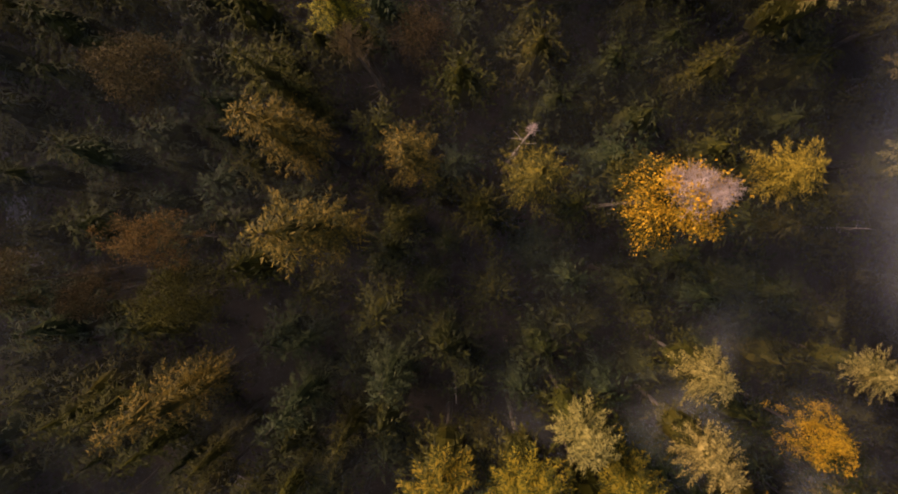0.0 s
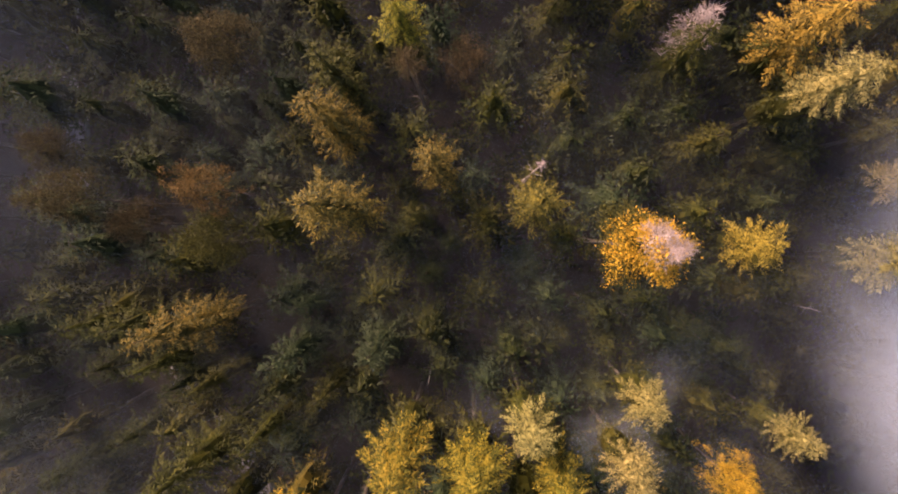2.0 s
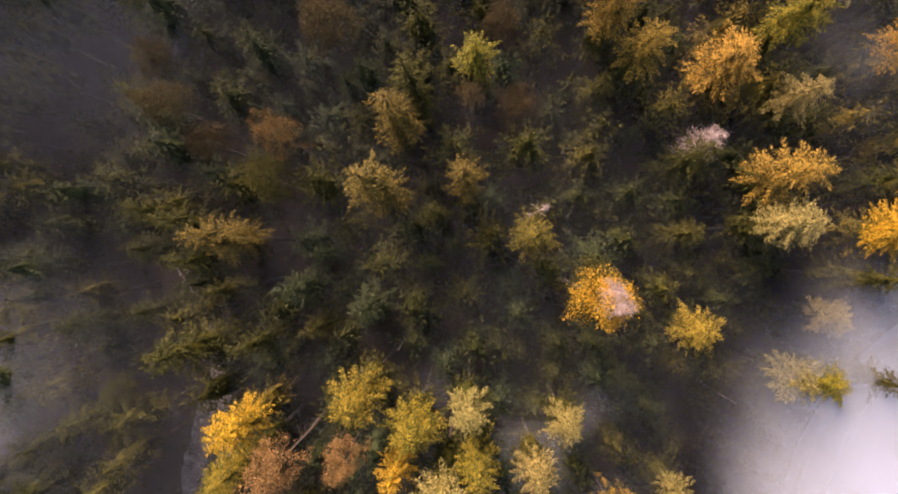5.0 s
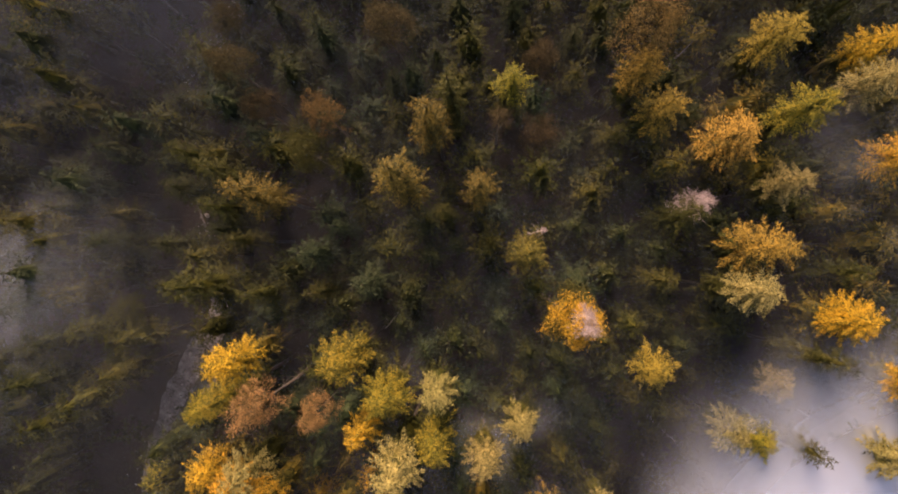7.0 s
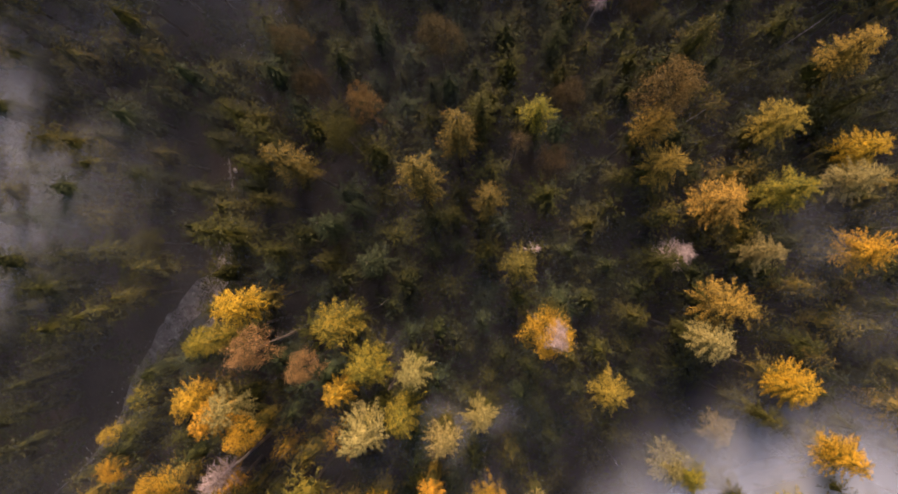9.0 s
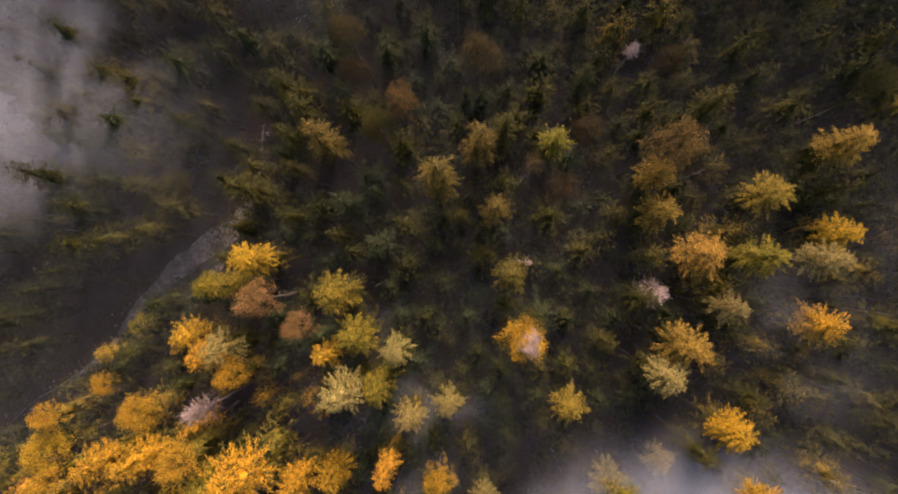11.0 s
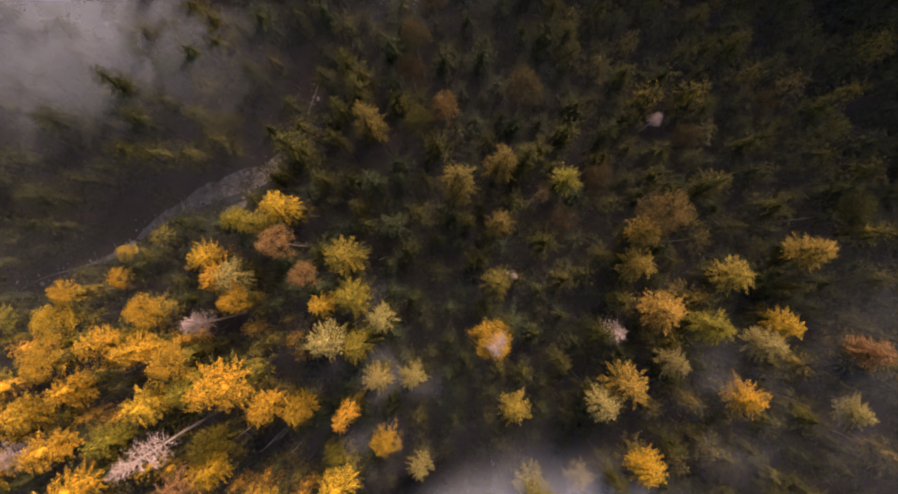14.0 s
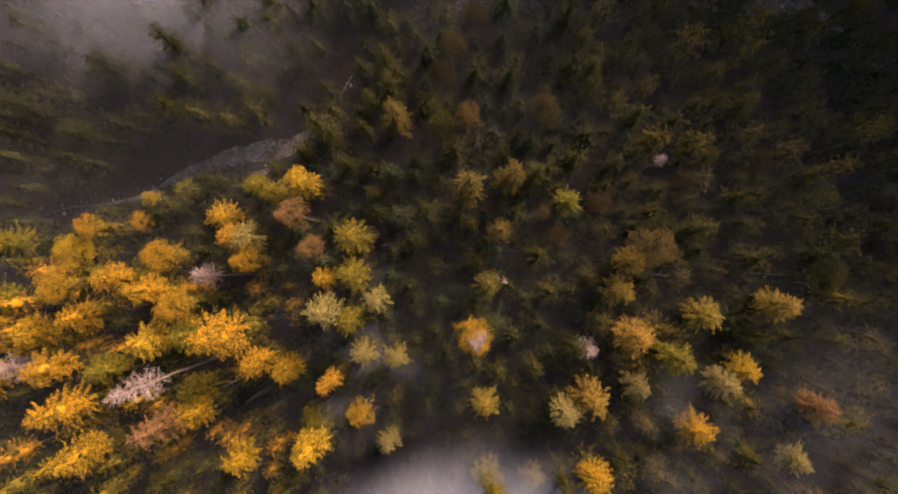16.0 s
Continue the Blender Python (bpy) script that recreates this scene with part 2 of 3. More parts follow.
def round_crown(seed, length=11.0, radius=3.2, clumps=150, leaves=56, leaf=0.18):
    """A rounded, lumpy crown of leaf clumps with gaps, top at z = 0."""
    rng = np.random.default_rng(seed)
    ps, ds = [], []
    for i in range(clumps):
        v = unit(rng.normal(0, 1, 3))
        v[2] = abs(v[2]) * 1.15 - 0.55
        r = rng.uniform(0.12, 1.0) ** 0.5 * (1 + 0.42 * noise.noise(Vector(v * 1.9) + Vector((seed, 0, 0))))
        c = np.array((v[0] * radius * r, v[1] * radius * r, -length * 0.42 + v[2] * length * 0.62 * r))
        size = rng.uniform(0.2, 0.42)
        off = rng.normal(0, 1, (leaves, 3)) * (size, size, size * 0.6)
        ps.append(c + off), ds.append(unit(off + rng.normal(0, 0.5, (leaves, 3)) + v * 0.8))
    p, d = np.concatenate(ps), np.concatenate(ds)
    p[:, 2] -= p[:, 2].max() * 0.9
    v, f = sprays(p, d, leaf * rng.uniform(0.7, 1.4, len(p)), leaf * 0.5 * rng.uniform(0.7, 1.3, len(p)), rng, 0.2)
    return v, f


def cone(a, b, ra, rb, sides=4):
    """The corners and faces of a thin tapered rod from a to b."""
    a, b = np.array(a, float), np.array(b, float)
    w = unit(b - a)
    s = unit(np.cross(w, (0.31, 0.22, 0.92)))
    t = np.cross(w, s)
    v = [c + (s * math.cos(q) + t * math.sin(q)) * r for c, r in ((a, ra), (b, rb)) for q in np.arange(sides) * 2 * math.pi / sides]
    f = [(i, (i + 1) % sides, sides + (i + 1) % sides, sides + i) for i in range(sides)] + [tuple(range(sides, 2 * sides))]
    return v, f


def join(pieces):
    verts, faces = [], []
    for v, f in pieces:
        k = len(verts)
        verts += [tuple(x) for x in v]
        faces += [tuple(i + k for i in q) for q in f]
    return verts, faces


def bare_crown(seed, length=9.0, radius=2.4, limbs=80, twigs=14):
    """Leafless, finely forked branches, top at z = 0."""
    rng = np.random.default_rng(seed)
    pieces = [cone((0, 0, -length), (0, 0, 0), 0.13, 0.02, 5)]
    for i in range(limbs):
        h = ((i + 0.5) / limbs) ** 0.85
        az = i * 2.39996 + rng.normal(0, 0.3)
        out = radius * min(1, 0.25 + 1.3 * h) * rng.uniform(0.6, 1.1)
        a = np.array((0, 0, -h * length))
        b = a + (math.cos(az) * out, math.sin(az) * out, out * rng.uniform(0.05, 0.6))
        pieces.append(cone(a, b, 0.05, 0.012, 3))
        for _ in range(twigs):
            s = rng.uniform(0.25, 1)
            c = a + (b - a) * s
            e = c + unit((b - a) * 0.4 / out + rng.normal(0, 0.6, 3) + (0, 0, 0.15)) * rng.uniform(0.35, 0.9)
            pieces.append(cone(c, e, 0.022, 0.006, 3))
    return join(pieces)


def trunk_mesh(seed, mat, name):
    """A slightly crooked tapered stem, 1 m scale 30 high, root flare below and dead limb stubs."""
    rng = np.random.default_rng(seed)
    rings, sides, verts, faces = 12, 8, [], []
    bend = rng.normal(0, 0.05, (rings + 1, 2)).cumsum(0)
    bend -= np.linspace(0, 1, rings + 1)[:, None] * bend[-1]
    for i in range(rings + 1):
        f = i / rings
        r = 0.34 * (1 - f) ** 0.9 + 0.03 + 0.22 * math.exp(-f * 30)
        for k in range(sides):
            q = k * 2 * math.pi / sides
            rr = r * (1 + 0.08 * math.sin(3 * q + seed) + rng.normal(0, 0.02))
            verts.append((bend[i, 0] + rr * math.cos(q), bend[i, 1] + rr * math.sin(q), 30 * f - 0.4))
    for i in range(rings):
        for k in range(sides):
            j = (k + 1) % sides
            faces.append((i * sides + k, i * sides + j, (i + 1) * sides + j, (i + 1) * sides + k))
    faces.append(tuple(range(rings * sides, (rings + 1) * sides)))
    stubs = []
    for i in range(16):
        z, az = rng.uniform(5, 25), rng.uniform(0, 6.28)
        ln = rng.uniform(0.5, 1.7)
        stubs.append(cone((0, 0, z), (math.cos(az) * ln, math.sin(az) * ln, z - rng.uniform(-0.2, 0.4)), 0.05, 0.012, 3))
    return mesh(name, *join([(verts, faces)] + stubs), mat)


# ---- ground and stream ----
STREAM = [(22, 205), (-14, 155), (-47, 118), (-68, 97), (-72, 84), (-71, 70), (-75, 40), (-74, 16), (-71, 0), (-61, -26), (-39, -40), (-28, -50), (-24.5, -61), (-22.5, -72), (-17.5, -83), (-12, -92), (-9.5, -103), (-7, -116), (4, -140), (25, -190)]


def along(points, step=1.5):
    """A smooth line through the points, as places and ways."""
    p = np.array(points, float)
    out = []
    for i in range(len(p) - 1):
        a, b, c, d = p[max(i - 1, 0)], p[i], p[i + 1], p[min(i + 2, len(p) - 1)]
        for s in np.linspace(0, 1, max(2, int(np.linalg.norm(c - b) / step)), endpoint=False):
            out.append(0.5 * (2 * b + (c - a) * s + (2 * a - 5 * b + 4 * c - d) * s * s + (3 * b - a - 3 * c + d) * s ** 3))
    q = np.array(out + [p[-1]])
    return q, unit(np.gradient(q, axis=0))


LINE, WAYS = along(STREAM)


def stream_distance(x, y):
    return np.sqrt(((LINE - (x, y)) ** 2).sum(1).min())


def too_near_stream(x, y):
    """Whether a tree there would hang over the open bed; the far bank is wooded closer to it."""
    k = ((LINE - (x, y)) ** 2).sum(1).argmin()
    d = math.hypot(x - LINE[k][0], y - LINE[k][1])
    if not (-86 < y < -42 or 70 < y < 96 and x < -55):
        return d < 3.4
    return d < (8.4 if math.hypot(x, y) < math.hypot(*LINE[k]) else 5.0)


def ground_height(x, y):
    d = stream_distance(x, y)
    z = 0.9 * noise.noise(Vector((x * 0.03, y * 0.03, 0.3))) + 0.35 * noise.noise(Vector((x * 0.13, y * 0.13, 1.7)))
    bank = min(1.0, max(0.0, (d - 5.2) / 6.0))
    far = max(0.0, math.hypot(x, y) - 170)
    up = max(0.0, min(1.0, (-0.82 * x + 0.57 * y - 112) / 62))      # steep wooded valley side, unseen, added towards the sun to shade the forest
    z += 90 * up * up * (3 - 2 * up) * (1 + 0.1 * noise.noise(Vector((x * 0.012, y * 0.012, 8))))
    return (z + 0.8) * bank - 0.6 * (1 - bank) + far * 0.16 * (1 + 0.6 * noise.noise(Vector((x * 0.004, y * 0.004, 5))))


steps = list(np.arange(0, 132, 2.2)) + [135, 142, 152, 168, 190, 225, 280, 370, 520, 760, 1150, 1800, 2600]
axis = [-s for s in reversed(steps[1:])] + steps
ng = len(axis)
gv = [(x, y, ground_height(x, y)) for y in axis for x in axis]
gf = [(j * ng + i, j * ng + i + 1, (j + 1) * ng + i + 1, (j + 1) * ng + i) for j in range(ng - 1) for i in range(ng - 1)]
tagged(new("ground", mesh("ground", gv, gf, SOIL, True)), "dark brown forest floor of litter and soil", "ground", kind="structure")


def ribbon(name, half, z, mat, wobble, seed, shift=0.0):
    verts, faces = [], []
    side = np.stack([-WAYS[:, 1], WAYS[:, 0]], 1)
    for i, (c, s) in enumerate(zip(LINE, side)):
        open_reach = 0.03 + 1.3 * math.exp(-((c[1] + 60) / 13) ** 2) + 0.18 * math.exp(-((c[1] + 88) / 12) ** 2) + 1.1 * math.exp(-((c[1] - 82) / 12) ** 2) + 0.6 * math.exp(-(c[1] / 9) ** 2)
        wa, wb = (half * open_reach * (1 + wobble * (noise.noise(Vector((i * 0.17, seed, k))) + 0.6 * noise.noise(Vector((i * 0.71, seed, k + 3))))) for k in (0, 9))
        for u in (-1, -0.5, 0, 0.5, 1):
            q = c + s * (u * (wa if u < 0 else wb) + shift)
            verts.append((q[0], q[1], z + 0.05 * noise.noise(Vector((q[0], q[1], seed))) - (0.12 if abs(u) == 1 else 0)))
    for i in range(len(LINE) - 1):
        for k in range(4):
            faces.append((i * 5 + k, (i + 1) * 5 + k, (i + 1) * 5 + k + 1, i * 5 + k + 1))
    return new(name, mesh(name, verts, faces, mat, True))


tagged(ribbon("gravel_bed", 3.7, -0.42, GRAVEL, 0.7, 3), "pale grey gravel bed along the stream", "gravel", kind="structure")
tagged(ribbon("water", 0.8, -0.3, WATER, 0.5, 11, 2.4), "shallow clear stream between gravel banks", "water", kind="structure")


def stone_mesh(seed):
    bm = bmesh.new()
    bmesh.ops.create_icosphere(bm, subdivisions=2, radius=0.5)
    for v in bm.verts:
        v.co *= 1 + 0.35 * noise.noise(v.co * 2.1 + Vector((seed * 3.1, 0, 0)))
        v.co.z *= 0.6
    me = bpy.data.meshes.new("boulder")
    bm.to_mesh(me)
    bm.free()
    me.materials.append(STONE)
    return me


stones = [stone_mesh(s) for s in range(4)]
rng = np.random.default_rng(5)
for i in range(46):
    k = rng.integers(55, len(LINE) - 20)
    q = LINE[k] + np.array((-WAYS[k][1], WAYS[k][0])) * rng.uniform(-3.2, 3.2)
    ob = new("boulder", stones[i % 4])
    s = rng.uniform(0.5, 1.5)
    ob.matrix_basis = pose(q[0], q[1], -0.3, 0, 0, rng.uniform(0, 360)) @ Matrix.Diagonal((s, s * rng.uniform(0.7, 1.1), s, 1))
    tagged(ob, "pale grey rounded boulder in the gravel stream bed", "boulder", "boulders in the stream")
pebbles = []
for i in range(1400):
    k = rng.integers(40, len(LINE) - 12)
    q = LINE[k] + np.array((-WAYS[k][1], WAYS[k][0])) * rng.normal(0, 1.7)
    r = rng.uniform(0.08, 0.28)
    c = np.array((q[0], q[1], -0.36))
    pebbles.append(([c + (r, 0, 0), c + (0, r * 0.8, 0), c - (r, 0, 0), c - (0, r * 0.9, 0), c + (0.1 * r, 0, r * 0.7)], [(0, 1, 4), (1, 2, 4), (2, 3, 4), (3, 0, 4)]))
tagged(new("cobbles", mesh("cobbles", *join(pebbles), STONE)), "pale cobbles strewn along the stream", "cobbles", kind="stuff")

# ---- trees ----
CROWNS = {"fir": [], "spruce": [], "round": [], "bare": [], "young": []}


def crown(kind, name, vf, length, radius):
    CROWNS[kind].append(((mesh if kind == "bare" else quad_mesh)(name, *vf, TONES["green"][0]), length, radius))


for s in range(5):
    crown("fir", "drooping_crown", conifer_crown(10 + s, 19, 3.0, 118, 0.44, False, 0.56, 0.5, 0.11, 0.1), 19, 3.0)
for s in range(4):
    crown("spruce", "whorled_crown", conifer_crown(30 + s, 18, 3.0, 100, 0.24, True, 0.55, 0.62, 0.11, 0.09), 18, 3.0)
for s in range(4):
    crown("round", "leafy_crown", round_crown(50 + s), 11, 3.2)
for s in range(3):
    crown("bare", "twiggy_crown", bare_crown(70 + s), 9, 2.4)
for s in range(3):
    crown("young", "young_crown", conifer_crown(90 + s, 12, 2.4, 78, 0.32, s == 1, 0.52, 0.34, 0.26, 0.115, 0.46), 12, 2.4)
TRUNKS = [trunk_mesh(s, BARK, "trunk") for s in range(4)]
DEAD_TRUNKS = [trunk_mesh(20 + s, DEAD_WOOD, "dead_trunk") for s in range(2)]
SHAPES = {
    "fir": ("conifer", "conifer with drooping boughs", "tree"), "spruce": ("conifer", "conifer with star-like whorled boughs", "tree"),
    "round": ("broadleaf_tree", "broadleaf tree with rounded crown", "tree"), "bare": ("leafless_tree", "leafless tree with fine branches", "tree"),
    "young": ("young_conifer", "young conifer below the taller crowns", "tree"),
}
CROWNS["stand"] = CROWNS["young"]
SHAPES["stand"] = ("conifer", "broad conifer in a dense stand", "tree")
# darker tones for lower boughs, standing in for shade below the sunlit tops
SHADE_TONES = {"gold": "moss", "orange": "moss", "yellow": "olive", "amber": "olive", "pale": "olive", "copper": "moss", "rust": "moss"}
planted = []
pick = random.Random(4)


def under(name, data, parent, m, mat=None):
    ob = new(name, data)
    ob.parent, ob.matrix_basis = parent, m
    if mat:
        ob.material_slots[0].link = "OBJECT"
        ob.material_slots[0].material = mat
    return ob


def plant(shape, tone, x, y, top, radius, crown_share=None, dead_top=False):
    """One tree: its stem from the ground to just below the tip, and its crown."""
    name, words, category = SHAPES[shape]
    z = ground_height(x, y) - 0.1
    tall = top - z
    tree = new(name)
    tree.matrix_basis = pose(x, y, z, 0, 0, pick.uniform(0, 360))
    if dead_top:
        words += ", dead twigs on top"
    tagged(tree, f"{TONES[tone][1]} {words}", category, "trees of the forest" if shape != "young" else "young trees of the understorey")
    me, length, wide = pick.choice(CROWNS[shape])
    radius *= {"fir": 1.32 if y < -45 else 1.15, "spruce": 1.0, "round": 1.02, "bare": 1.15, "young": 1.0, "stand": 1.0}[shape]
    tinted = tone not in ("green", "blue", "olive")
    share = crown_share or {"fir": (0.62 if y < -56 else 0.5) if tinted else 0.68, "spruce": 0.45 if tinted else 0.64, "round": 0.46, "bare": 0.36, "young": 0.58, "stand": 0.55}[shape]
    stem = pick.choice(DEAD_TRUNKS if tone == "pink" else TRUNKS)
    thick = (0.65 + 0.012 * tall) * pick.uniform(0.85, 1.15)
    under("trunk", stem, tree, Matrix.Diagonal((thick, thick, (tall - 0.3) * (0.74 if shape == "round" else 1.0) / 29.8, 1)))
    shaded_below = tone in SHADE_TONES and (shape in ("fir", "spruce") or shape == "round" and y < -45)
    long = tall * share * (0.6 if shaded_below else 1.0)
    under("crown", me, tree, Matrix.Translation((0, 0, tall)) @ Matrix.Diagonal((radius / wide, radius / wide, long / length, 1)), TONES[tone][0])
    # shade under the lit top, put into the needle colour of a second crown
    if shaded_below:
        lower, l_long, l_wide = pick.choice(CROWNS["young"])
        low = under("lower_crown", lower, tree, pose(0, 0, tall - 0.42 * long, 0, 0, 70) @ Matrix.Diagonal((radius * 1.06 / l_wide, radius * 1.06 / l_wide, tall * share * 0.9 / l_long, 1)), TONES[SHADE_TONES[tone]][0])
        tagged(low, f"{TONES[SHADE_TONES[tone]][1]} lower boughs, toned as in shade")
    if dead_top:
        under("lower_crown", CROWNS["round"][1][0], tree, pose(-0.5, 0, tall - 7.5, 0, 0, 60) @ Matrix.Diagonal((radius * 1.16 / wide, radius * 1.16 / wide, 1.1, 1)), TONES["olive"][0])
        twig, tl, tw = CROWNS["bare"][0]
        for dx, dy, dz, wide, turn in ((0.2, -0.4, 0.1, 0.42, 0), (-0.9, 0.7, -0.5, 0.4, 100), (0.9, 0.5, -0.3, 0.42, 200)):
            under("dead_limb", twig, tree, pose(dx, dy, tall + dz, 0, 0, turn) @ Matrix.Diagonal((radius * wide / tw, radius * wide / tw, 0.6, 1)), TONES["pink"][0])
    planted.append((x, y, radius))
    return tree


def snag(x, y, top, lean=0.0, way=0.0):
    """A dead standing stem without bark."""
    ob = new("snag", pick.choice(DEAD_TRUNKS))
    z = ground_height(x, y)
    ob.matrix_basis = pose(x, y, z, 0, 0, way) @ pose(0, 0, 0, lean, 0, 0) @ Matrix.Diagonal((0.8, 0.8, (top - z) / 29.6, 1))
    tagged(ob, "pale barkless dead tree stem with broken limb stubs", "dead tree", "dead stems in the forest")
    planted.append((x, y, 1.2))


# tall trees round the middle of the flight
plant("spruce", "moss", 6.1, 4.4, 36, 3.4)
plant("spruce", "moss", -5.6, 6.3, 36, 3.0)
plant("bare", "pink", 5.1, 7.5, 35.5, 0.5, 0.08)
plant("fir", "moss", -14.5, -0.9, 42.4, 3.3)
plant("round", "gold", 16.3, 1.9, 42.5, 3.7, 0.5, True)
plant("fir", "amber", 28.8, 26.9, 37.0, 3.5, 0.62)
plant("bare", "pink", 18.9, 26.7, 31, 2.4)
plant("fir", "olive", 18.9, 24.4, 32, 3.3)
plant("spruce", "pale", 31.3, 21.1, 38, 3.3)
plant("round", "umber", -30.1, -1.6, 36.7, 2.7)
plant("round", "brown", -5.5, 20.4, 23.5, 3.6)
plant("fir", "olive", -26.5, -34.1, 36, 3.7)
plant("fir", "gold", -13.8, -36.2, 39, 2.8)
plant("fir", "copper", 16.0, 36.7, 32.5, 3.7)
plant("fir", "green", 9.7, 37.8, 25, 3.0)
plant("spruce", "yellow", -12.8, 20.5, 33.7, 2.9)
plant("round", "umber", -3.6, 37.5, 41, 4.1)
plant("fir", "olive", 5.1, 61.3, 21, 3.0)
plant("fir", "olive", 53.7, 46.5, 17, 3.0)
plant("fir", "yellow", 19.2, 43.7, 37.5, 3.1)
plant("fir", "gold", 33.9, 49.4, 34.5, 3.1)
plant("fir", "gold", 21.4, 59.7, 32, 3.0)
plant("fir", "pale", 24.0, 54.3, 35, 2.8)
plant("round", "olive", -28.1, -7.6, 36.8, 3.2, 0.6)
plant("fir", "moss", -29.2, -17.4, 38.6, 2.9)
plant("round", "brown", -40.8, -8.1, 28.5, 2.9)
plant("round", "brown", -45.5, -6.1, 36, 3.0)
plant("fir", "olive", -44.7, -21.8, 28.5, 2.9)
plant("spruce", "blue", -17.3, -18.2, 35.4, 3.2)
plant("spruce", "olive", -28.0, -25.6, 30.5, 2.6)
plant("spruce", "green", -32.1, -27.1, 27, 2.5)
plant("spruce", "olive", -19.4, -28.9, 33, 2.7)
plant("fir", "moss", -17.3, 8.3, 38.5, 3.2)
plant("fir", "olive", -18.2, 13.2, 37, 3.0)
plant("bare", "brown", -9.7, 14.4, 37, 1.6, 0.13)
plant("spruce", "olive", -7.1, 0.2, 31, 2.4)
plant("spruce", "green", -4.3, -6.3, 26, 2.5)
plant("spruce", "green", -2.7, -2.2, 24, 2.2)
plant("fir", "blue", -8.0, -15.6, 32.5, 3.2)
plant("spruce", "olive", -12.7, -22.0, 32, 2.7)
plant("fir", "yellow", -2.6, -24.6, 39.6, 3.3, 0.45)
plant("fir", "yellow", 5.3, -24.2, 37.4, 3.1, 0.36)
plant("spruce", "pale", 10.2, -19.1, 36.3, 2.9, 0.36)
plant("spruce", "pale", 22.8, -14.7, 31.2, 2.8, 0.34)
plant("fir", "amber", 32.9, 5.1, 26.8, 3.0)
plant("fir", "green", 29.8, -7.2, 21.5, 3.0)
plant("spruce", "green", 5.6, 13.6, 16, 2.2)
plant("fir", "blue", 7.8, -3.3, 19, 2.9)
plant("spruce", "pale", 21.7, -21.3, 35.5, 2.9, 0.38)
plant("fir", "pale", 50.1, 6.7, 23, 3.2)
plant("fir", "olive", -65.4, 4.7, 23, 4.0)
plant("round", "rust", -6.7, -37.0, 43.2, 3.0)
plant("fir", "yellow", -11.4, -42.1, 36, 2.5)
plant("fir", "yellow", -13.5, -48.6, 29.5, 2.3)
plant("spruce", "blue", -17.7, -12.9, 29, 2.4)
plant("fir", "gold", 6.2, -30.2, 38.3, 2.0)
plant("round", "rust", -0.1, -34.6, 35.8, 2.6)
plant("fir", "pale", -1.4, -48.8, 35, 2.7)
plant("round", "gold", 3.5, -48.4, 34, 2.7)
plant("fir", "pale", 12.6, -28.9, 44, 3.1)
plant("fir", "yellow", 14.7, -24.2, 38, 2.8)
plant("fir", "amber", 5.7, 32.2, 34.6, 2.9)
plant("fir", "amber", -0.5, 34.3, 35, 2.9)
plant("fir", "amber", 10.2, 50.1, 35, 3.0)
plant("spruce", "pale", 25.8, 37.1, 33, 3.0)
plant("fir", "gold", 47.0, 29.7, 30.5, 3.3)
plant("fir", "olive", 49.1, 23.5, 31, 2.9)
plant("fir", "yellow", 52.5, 8.2, 25, 2.8)
plant("fir", "gold", 60.3, 29.6, 31, 3.1)
plant("round", "brown", -13.7, 28.7, 26, 3.0)
plant("fir", "green", -12.2, 35.2, 23, 2.9)
plant("fir", "amber", 7.4, 64.8, 36, 3.2)
plant("fir", "olive", 13.9, 61.9, 34, 2.6)

# the sunlit slope beyond the stream
plant("round", "orange", 3.7, -70.5, 28, 4.0, 0.5)
plant("fir", "orange", 9.0, -78.7, 33.5, 2.9)
plant("fir", "gold", 11.0, -69.7, 36.5, 2.7)
plant("round", "orange", 13.8, -62.3, 36, 3.7)
plant("fir", "gold", 18.4, -48.7, 47, 3.6)
plant("fir", "gold", 25.2, -44.7, 35, 3.1)
plant("fir", "gold", 26.6, -38.8, 33, 2.9)
plant("round", "gold", 36.7, -23.0, 27.8, 3.0)
plant("fir", "gold", 27.3, -27.5, 41.5, 1.9)
plant("round", "orange", -10.4, -78.7, 18, 2.1)
plant("round", "gold", -2.5, -85.9, 30, 2.6)
plant("round", "orange", -4.2, -76.2, 25.5, 2.3)
plant("round", "orange", 3.4, -90.2, 28.5, 4.2, 0.5)
plant("round", "orange", 11.3, -90.6, 32, 4.2, 0.5)
plant("fir", "gold", -1.4, -50.7, 36, 2.6)
plant("fir", "orange", -6.3, -57.5, 27, 2.8)
plant("bare", "pink", 7.6, -59.5, 29.2, 2.6)
plant("bare", "pink", 30.4, -66.3, 43, 2.9)
plant("bare", "pink", 30.7, -103.2, 29, 3.0)
plant("fir", "orange", 29.6, -92.0, 34, 3.2)
plant("fir", "gold", 36.5, -83.2, 42, 3.2)
plant("fir", "orange", 47.5, -82.0, 37, 3.3)
plant("fir", "rust", 38.6, -62.6, 42, 3.0)
plant("fir", "gold", 41.3, -31.2, 40, 3.3)
plant("fir", "olive", 54.2, -66.4, 29, 3.2)
plant("fir", "gold", 48.0, -49.1, 29, 2.9)
plant("round", "yellow", 37.8, -33.1, 28, 2.6)
plant("fir", "yellow", 2.0, -108.3, 25, 3.2)
plant("fir", "orange", 22.5, -99.1, 29, 3.1)
